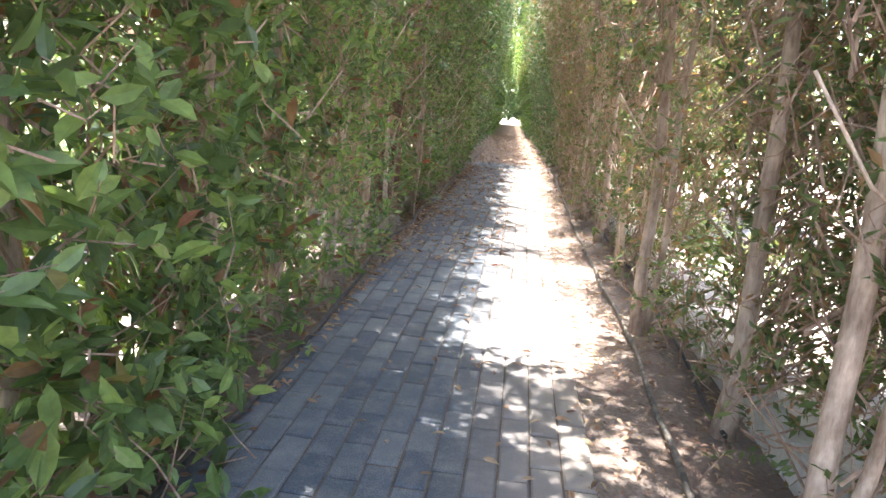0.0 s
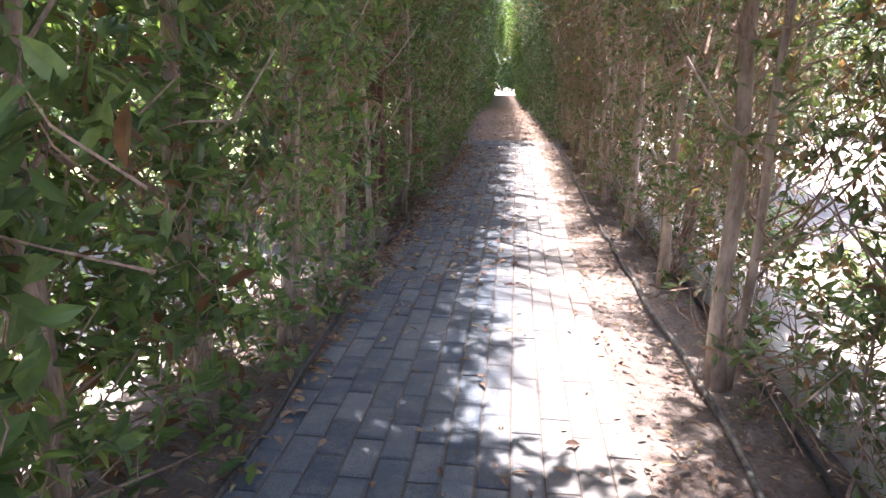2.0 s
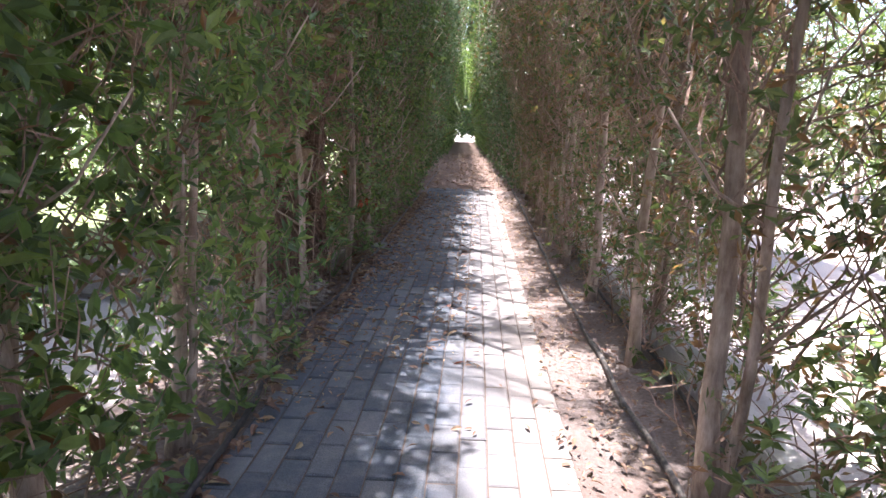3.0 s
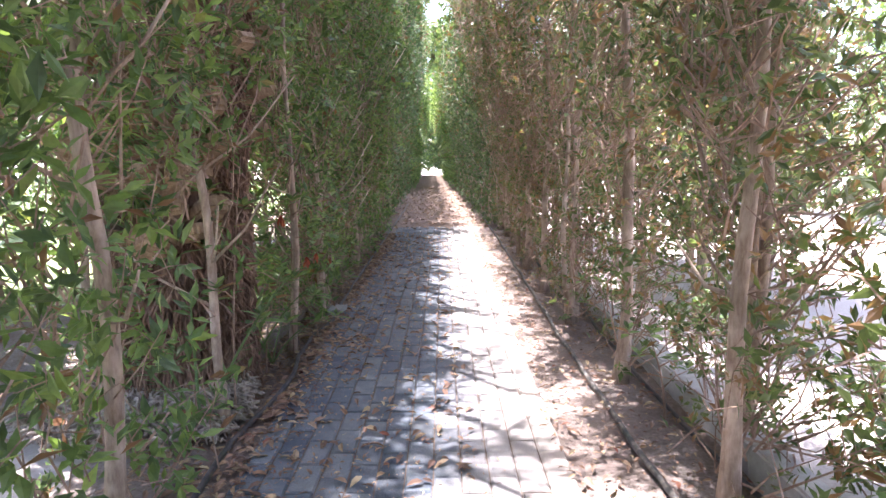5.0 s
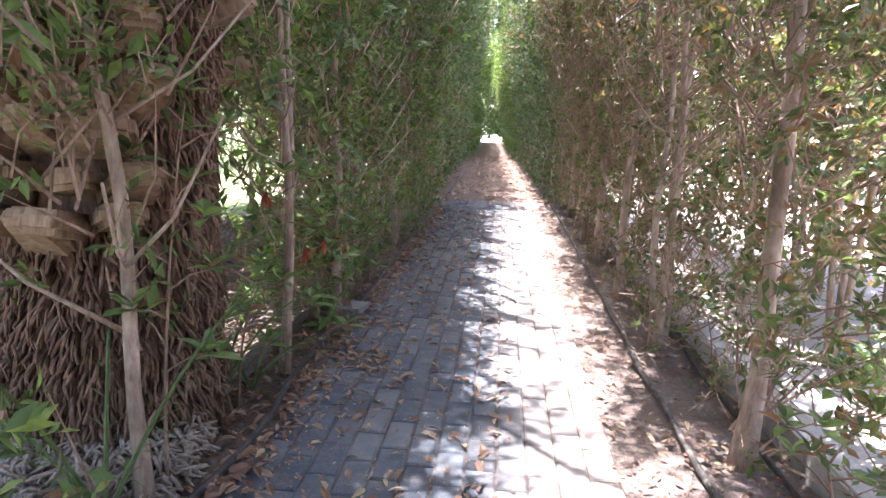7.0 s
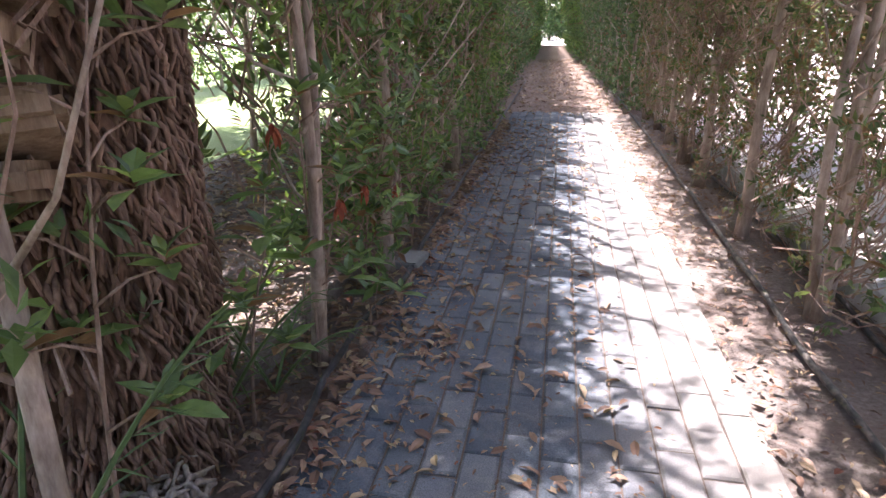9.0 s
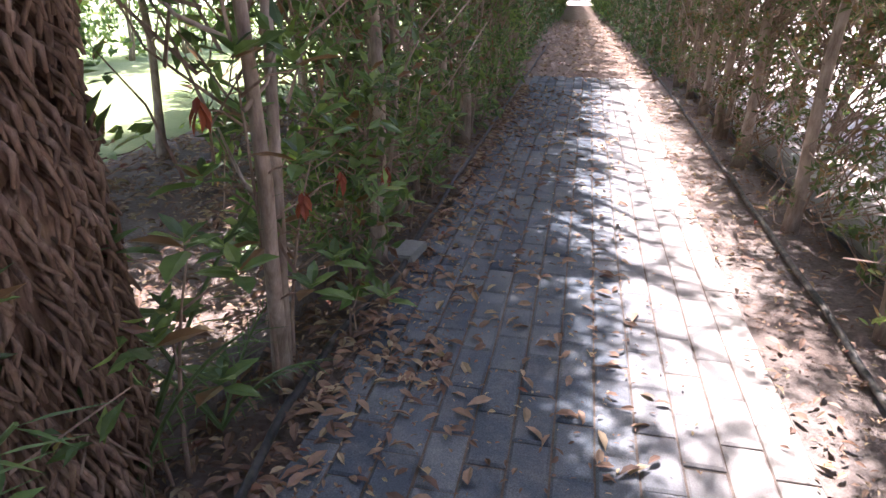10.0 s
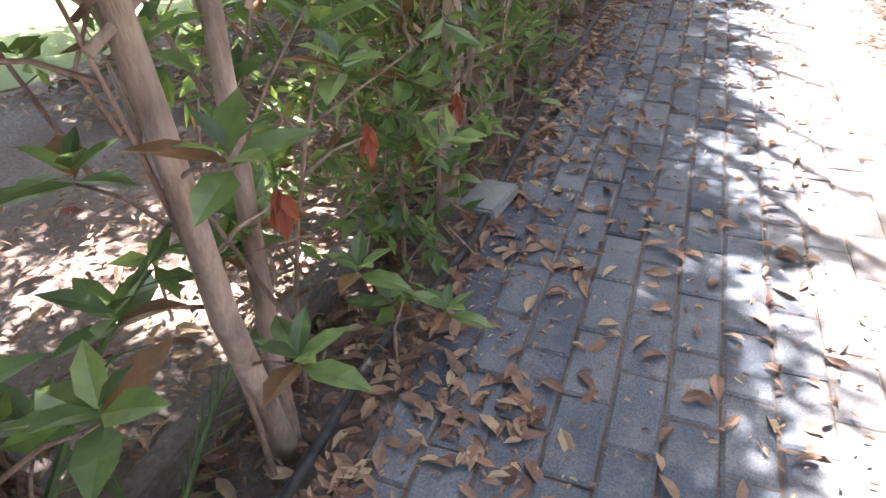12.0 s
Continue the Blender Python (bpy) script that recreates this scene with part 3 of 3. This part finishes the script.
tagged(slab, "loose grey paving slab tilted beside a hedge stem", "paver")


# ---- date palm ----
def date_palm(x, y):
    e = thing("date_palm", "old date palm trunk with shaggy roots and sawn leaf stubs", "palm tree", at=pose(x, y, 0))
    r = random.Random(77)

    def radius(z):
        return 0.325 + 0.05 * math.exp(-max(z, 0) * 3.5) + 0.05 * min(max(z, 0), 1.6) + 0.015 * math.sin(z * 4)

    zs = [-0.05 + 0.2 * i for i in range(21)]
    v, f = tube([(0.02 * math.sin(z * 2), 0, z) for z in zs], [radius(z) - 0.05 for z in zs], 24, 3, 0.08)
    part("trunk", mesh_of("trunk", v, f, FIBRE, True), e)
    pieces = []
    for k in range(7500):
        a = r.uniform(0, 2 * math.pi)
        z = 1.9 * r.random() + 0.04
        if z > 0.85 and 190 < math.degrees(a) < 322:
            continue
        ro = radius(z) - 0.05
        ln = r.uniform(0.025, 0.075)
        out = r.uniform(0.02, 0.065)
        da = r.uniform(-0.09, 0.09)
        p0 = (math.cos(a) * ro, math.sin(a) * ro, z + 0.03)
        p1 = (math.cos(a + da * 0.4) * (ro + out), math.sin(a + da * 0.4) * (ro + out), z - ln * 0.25)
        rb = radius(max(z - ln, 0)) - 0.05 + out * r.uniform(0.8, 1.3)
        p2 = (math.cos(a + da) * rb, math.sin(a + da) * rb, max(z - ln, 0.0))
        w = r.uniform(0.004, 0.0085)
        pieces.append(tube([p0, p1, p2], [w * 0.8, w, w * 0.6], 5, k, 0.25))
    v, f = join(pieces)
    roots = part("root_mat", mesh_of("root_mat", v, f, FIBRE, True), e, "shaggy brown finger-like roots")
    roots["kind"] = "stuff"
    pieces = []
    for k in range(1900):
        a = r.uniform(-2.7, -0.3)
        d = r.uniform(0.36, 0.78) * (1 if r.random() < 0.7 else 0.8)
        c = Vector((math.cos(a) * d, math.sin(a) * d, r.uniform(0.0, 0.05) + max(0, 0.55 - d) * 0.35))
        if c.x > 0.43:
            continue
        b = r.uniform(0, 6.28)
        ln = r.uniform(0.05, 0.13)
        w = Vector((math.cos(b), math.sin(b), r.uniform(-0.2, 0.3))) * ln * 0.5
        q = r.uniform(0.005, 0.010)
        pieces.append(tube([c - w, c + Vector((0, 0, r.uniform(0, 0.03))), c + w], [q * 0.7, q, q * 0.5], 5, k, 0.25))
    v, f = join(pieces)
    fallen = part("root_mound", mesh_of("root_mound", v, f, WEATHERED, True), e, "grey-brown broken roots heaped at the foot")
    fallen["kind"] = "stuff"
    bm = bmesh.new()
    bmesh.ops.create_cube(bm, size=1, matrix=Matrix.Diagonal((0.20, 0.17, 0.075, 1)))
    for q in bm.verts:
        if q.co.x > 0:
            q.co.y *= 0.72
            q.co.z *= 0.85
        q.co.z += 0.02 if abs(q.co.y) > 0.06 else 0
    bmesh.ops.bevel(bm, geom=bm.edges[:], offset=0.018, segments=2, affect="EDGES")
    stub_me = bpy.data.meshes.new("leaf_stub")
    bm.to_mesh(stub_me)
    bm.free()
    stub_me.materials.append(STUB)
    for k in range(84):
        a = k * 2.39996
        z = 0.74 + 3.1 * k / 84
        if z < 1.3 and not math.pi * 1.05 < a % (2 * math.pi) < math.pi * 1.65:
            continue
        ro = radius(z) + 0.05
        part("leaf_stub", stub_me, e).matrix_basis = Matrix.Translation((math.cos(a) * ro, math.sin(a) * ro, z)) @ Euler((r.uniform(-0.15, 0.15), -0.55 + r.uniform(-0.2, 0.2), a)).to_matrix().to_4x4()
    for row in range(7):
        for k in range(6):
            a = math.radians(188 + 23 * k + (12 if row % 2 else 0) + r.uniform(-5, 5))
            z = 0.84 + 0.125 * row + r.uniform(-0.02, 0.02)
            ro = radius(z) + 0.06
            m = Matrix.Translation((math.cos(a) * ro, math.sin(a) * ro, z)) @ Euler((r.uniform(-0.2, 0.2), -0.35 + r.uniform(-0.2, 0.2), a)).to_matrix().to_4x4()
            part("leaf_stub", stub_me, e).matrix_basis = m @ Matrix.Diagonal((r.uniform(1.1, 1.4), r.uniform(0.85, 1.1), r.uniform(1.0, 1.3), 1))
    for k in range(11):
        a = k * 2.39996
        part("frond", frond_mesh(1.6 + 0.3 * r.random(), 0.4 + 0.7 * r.random(), 60, 0.42, k), e).matrix_basis = Matrix.Translation((0, 0, 3.9)) @ Matrix.Rotation(a, 4, "Z")
    return e


def frond_mesh(length, rise, count, leaflet, seed, droop=0.55):
    """A palm frond along +x with its leaflets on both sides."""
    r = np.random.default_rng(seed)
    pts = [(length * t, 0, length * (rise * t - droop * t * t)) for t in np.linspace(0, 1, 9)]
    v, f = tube(pts, [0.014 * (1 - 0.85 * i / 8) * min(1, length) + 0.002 for i in range(9)], 5, seed, 0.05)
    t = np.repeat(np.linspace(0.14, 0.99, count // 2), 2)
    side = np.tile([-1.0, 1.0], count // 2)
    base = np.stack([length * t, 0 * t, length * (rise * t - droop * t * t)], 1)
    way = np.stack([0.75 + 0.3 * t, side * (0.85 - 0.35 * t), 0.25 + r.normal(0, 0.14, len(t))], 1)
    form = np.array([(0, 0, 0), (-0.03, 0.35, 0.012), (0, 1.0, -0.07), (0.03, 0.35, 0.012), (0, 0.35, -0.008)])
    tris = np.array([(0, 4, 1), (4, 2, 1), (0, 3, 4), (4, 3, 2)])
    lv, lf = leaves(base, way, np.tile((0, 0, 1.0), (len(t), 1)), leaflet * (1 - 0.55 * np.abs(t - 0.45)), form, tris)
    o = len(v)
    v = [tuple(p) for p in v] + [tuple(p) for p in lv]
    f = f + [tuple(int(i) + o for i in q) for q in lf]
    return mesh_of("frond", v, f, FROND)


date_palm(-1.41, 5.94)


def palm_shoot(x, y, fronds, size, seed):
    e = thing("palm_shoot", "young palm sucker with narrow grey-green leaflets", "palm shoot", "palm suckers by the hedge", at=pose(x, y, 0))
    r = random.Random(seed)
    for k in range(fronds):
        me = frond_mesh(size * r.uniform(0.8, 1.1), r.uniform(1.5, 2.6), 22, size * 0.3, seed * 20 + k, 0.7)
        part("frond", me, e).matrix_basis = Matrix.Rotation(k * 6.28 / fronds + r.uniform(-0.5, 0.5), 4, "Z")
    return e


palm_shoot(-1.13, 6.08, 4, 0.42, 3)
palm_shoot(-1.06, 6.35, 4, 0.34, 4)
palm_shoot(-1.12, 5.38, 4, 0.45, 5)


# ---- saplings and low sprouts ----
def sprout(x, y, height, tufts, seed, label, size=0.09, lean=(0.0, 0.0), red=False):
    """A small shoot: bent stem with leaf rosettes on side twigs."""
    e = thing("hedge_sprout", label, "shrub", "young shoots along the verge", at=pose(x, y, 0))
    r = np.random.default_rng(seed)
    pieces = [tube([(lean[0] * t * t, lean[1] * t * t, height * t - 0.02) for t in np.linspace(0, 1, 6)], [0.007 * (1 - 0.7 * i / 5) for i in range(6)], 6, seed, 0.2)]
    tips = []
    for k in range(tufts):
        t = 0.25 + 0.75 * (k + 1) / tufts
        p = Vector((lean[0] * t * t, lean[1] * t * t, height * t))
        if k < tufts - 1:
            a = k * 2.4 + r.uniform(-0.4, 0.4)
            q = p + Vector((math.cos(a) * 0.13, math.sin(a) * 0.13, 0.06))
            pieces.append(tube([p, (p + q) / 2 + Vector((0, 0, 0.015)), q], [0.004, 0.003, 0.002], 5, k, 0.1))
            p = q
        tips.append(np.array(p))
    v, f = join(pieces)
    part("stem", mesh_of("stem", v, f, TWIG, True), e)
    for k, p in enumerate(tips):
        n = 8
        a = np.arange(n) * 2.4 + k
        t = np.arange(n) / n
        dry = red and k % 4 == 3
        way = np.stack([np.cos(a), np.sin(a), 0.05 + 1.1 * t - (2.2 if dry else 0.0)], 1)
        lv, lf = leaves(np.tile(p, (n, 1)) + np.stack([0 * t, 0 * t, 0.03 * t], 1), way, np.tile((0, 0, 1.0), (n, 1)) + r.normal(0, 0.15, (n, 3)), size * (0.6 if dry else 1.0) * (1.1 - 0.5 * t) * r.uniform(0.8, 1.2, n))
        part("leaf_rosette", mesh_of("leaf_rosette", lv, lf, RED_DRY if dry else LEAF), e)
    return e


sprout(-0.97, 6.52, 0.95, 10, 22, "tall shoot hung with a few withered red leaves", 0.10, (0.06, -0.16), True)
sprout(-1.02, 5.55, 1.25, 11, 23, "tall leafy shoot in front of the palm trunk", 0.10, (0.05, 0.12))
sprout(-1.0, 7.55, 0.70, 9, 25, "bushy shoot around a hedge stem", 0.085, (0.10, -0.10))
sprout(-0.90, 6.92, 0.12, 2, 1, "low green shoot beside the pipe", 0.09)
sprout(-1.05, 6.18, 0.62, 6, 2, "thin leafy shoot in front of the palm", 0.10, (0.12, -0.05))
sprout(-1.02, 7.25, 0.55, 6, 4, "leafy shoot with a few withered red leaves", 0.085, (0.08, -0.10), True)
sprout(-1.02, 6.72, 0.75, 7, 5, "leafy shoot with a few withered red leaves", 0.09, (0.10, 0.08), True)
sprout(-0.92, 4.28, 0.20, 4, 6, "low leafy shoot spreading over the paving edge", 0.085, (0.12, 0))
sprout(-0.93, 3.9, 0.24, 4, 7, "low leafy shoot spreading over the paving edge", 0.085, (0.08, 0))
sprout(-0.96, 7.95, 0.45, 6, 8, "bushy low shoot at the hedge foot", 0.08, (0.1, 0))
sprout(-0.98, 8.5, 0.45, 6, 9, "bushy low shoot at the hedge foot", 0.08, (0.1, 0))
sprout(0.98, 5.5, 0.4, 6, 10, "straggly shoot under the hedge", 0.07, (-0.08, 0))
sprout(1.0, 3.0, 0.5, 7, 12, "straggly shoot under the hedge", 0.075, (-0.06, 0))
sprout(1.02, 6.7, 0.4, 6, 13, "straggly shoot under the hedge", 0.07, (-0.06, 0))


for k, (x, y, h) in enumerate(((1.42, 3.35, 0.42), (1.5, 3.75, 0.5), (1.62, 3.1, 0.55), (1.38, 2.6, 0.5), (1.55, 2.2, 0.6), (1.4, 4.5, 0.35), (1.6, 4.9, 0.4), (1.35, 1.7, 0.6), (1.45, 6.3, 0.35))):
    sprout(x, y, h, 18, 40 + k, "dusty green low bush past the kerb", 0.085, (0.05 * math.sin(k * 3), 0.06 * math.cos(k * 2)))


# ---- fallen leaves ----
def litter(name, count, x0, x1, y0, y1, size, seed, label, pull=0.0):
    r = np.random.default_rng(seed)
    u = r.random(count)
    x = x0 + (x1 - x0) * (u ** (1 + pull))
    y = r.uniform(y0, y1, count)
    a = r.uniform(0, 6.28, count)
    base = np.stack([x, y, r.uniform(0.006, 0.016, count)], 1)
    way = np.stack([np.cos(a), np.sin(a), r.normal(0.02, 0.12, count)], 1)
    up = np.stack([r.normal(0, 0.35, count), r.normal(0, 0.35, count), np.ones(count)], 1)
    form = LEAF_FORM * np.array((0.9, 1, 1.7)) + np.array((0, 0, 0.02))
    v, f = leaves(base, way, up, size * r.uniform(0.5, 1.25, count), form, LEAF_TRIS)
    ob = new(name, mesh_of(name, v, f, DRY))
    return tagged(ob, label, "leaf litter", "", "stuff")


litter("leaf_litter", 3000, -0.78, -1.25, -1, 13, 0.062, 1, "brown curled dead leaves on the soil", 0.3)
litter("leaf_litter", 1500, -0.9, 0.1, 4.5, 13, 0.062, 2, "scattered brown dead leaves on the paving", 0.9)
litter("leaf_litter", 130, -0.85, 0.4, -1, 4.5, 0.055, 3, "a few dead leaves on the paving")
litter("leaf_litter", 2200, 0.42, 1.1, -1, 13, 0.045, 4, "dusty dead leaves along the verge")
litter("twig_litter", 3500, -1.3, -0.55, 4, 12, 0.024, 7, "small brown chaff and leaf crumbs by the pipe", 0.2)
litter("twig_litter", 2500, -0.84, 0.2, 4.5, 12, 0.020, 8, "small leaf crumbs in the paving joints", 0.3)
litter("twig_litter", 3000, 0.4, 1.15, 0, 12, 0.022, 9, "small leaf crumbs along the verge", 0.0)
litter("leaf_litter", 2600, -1.4, 0.9, 13.6, 30, 0.07, 10, "brown dead leaves strewn over the earth track")
litter("leaf_litter", 55, -0.74, -0.52, 6.62, 6.86, 0.06, 5, "small heap of reddish dead leaves")
litter("leaf_litter", 520, -2.4, -1.0, 5.9, 7.7, 0.06, 11, "dead leaves on the soil round the palm")
litter("twig_litter", 2600, -2.2, -0.95, 5.9, 8.2, 0.024, 12, "small leaf crumbs on the soil round the palm")
litter("leaf_litter", 4200, -3.2, -1.2, 7.7, 12, 0.07, 6, "dead leaves under the hedge behind the stems")


# ---- paving ----
pv, pf = paver_mesh()
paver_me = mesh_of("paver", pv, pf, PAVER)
paving = thing("paving", "slate-grey concrete block paving in running bond", "paving", kind="structure")
rest = []
for j in range(-14, 65):
    for i in range(12):
        if 12 <= j < 37:
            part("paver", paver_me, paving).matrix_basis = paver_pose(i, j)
        else:
            m = paver_pose(i, j)
            rest.append(([m @ Vector(p) for p in pv], pf))
v, f = join(rest)
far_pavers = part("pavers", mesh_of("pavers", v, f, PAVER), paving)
far_pavers["kind"] = "stuff"
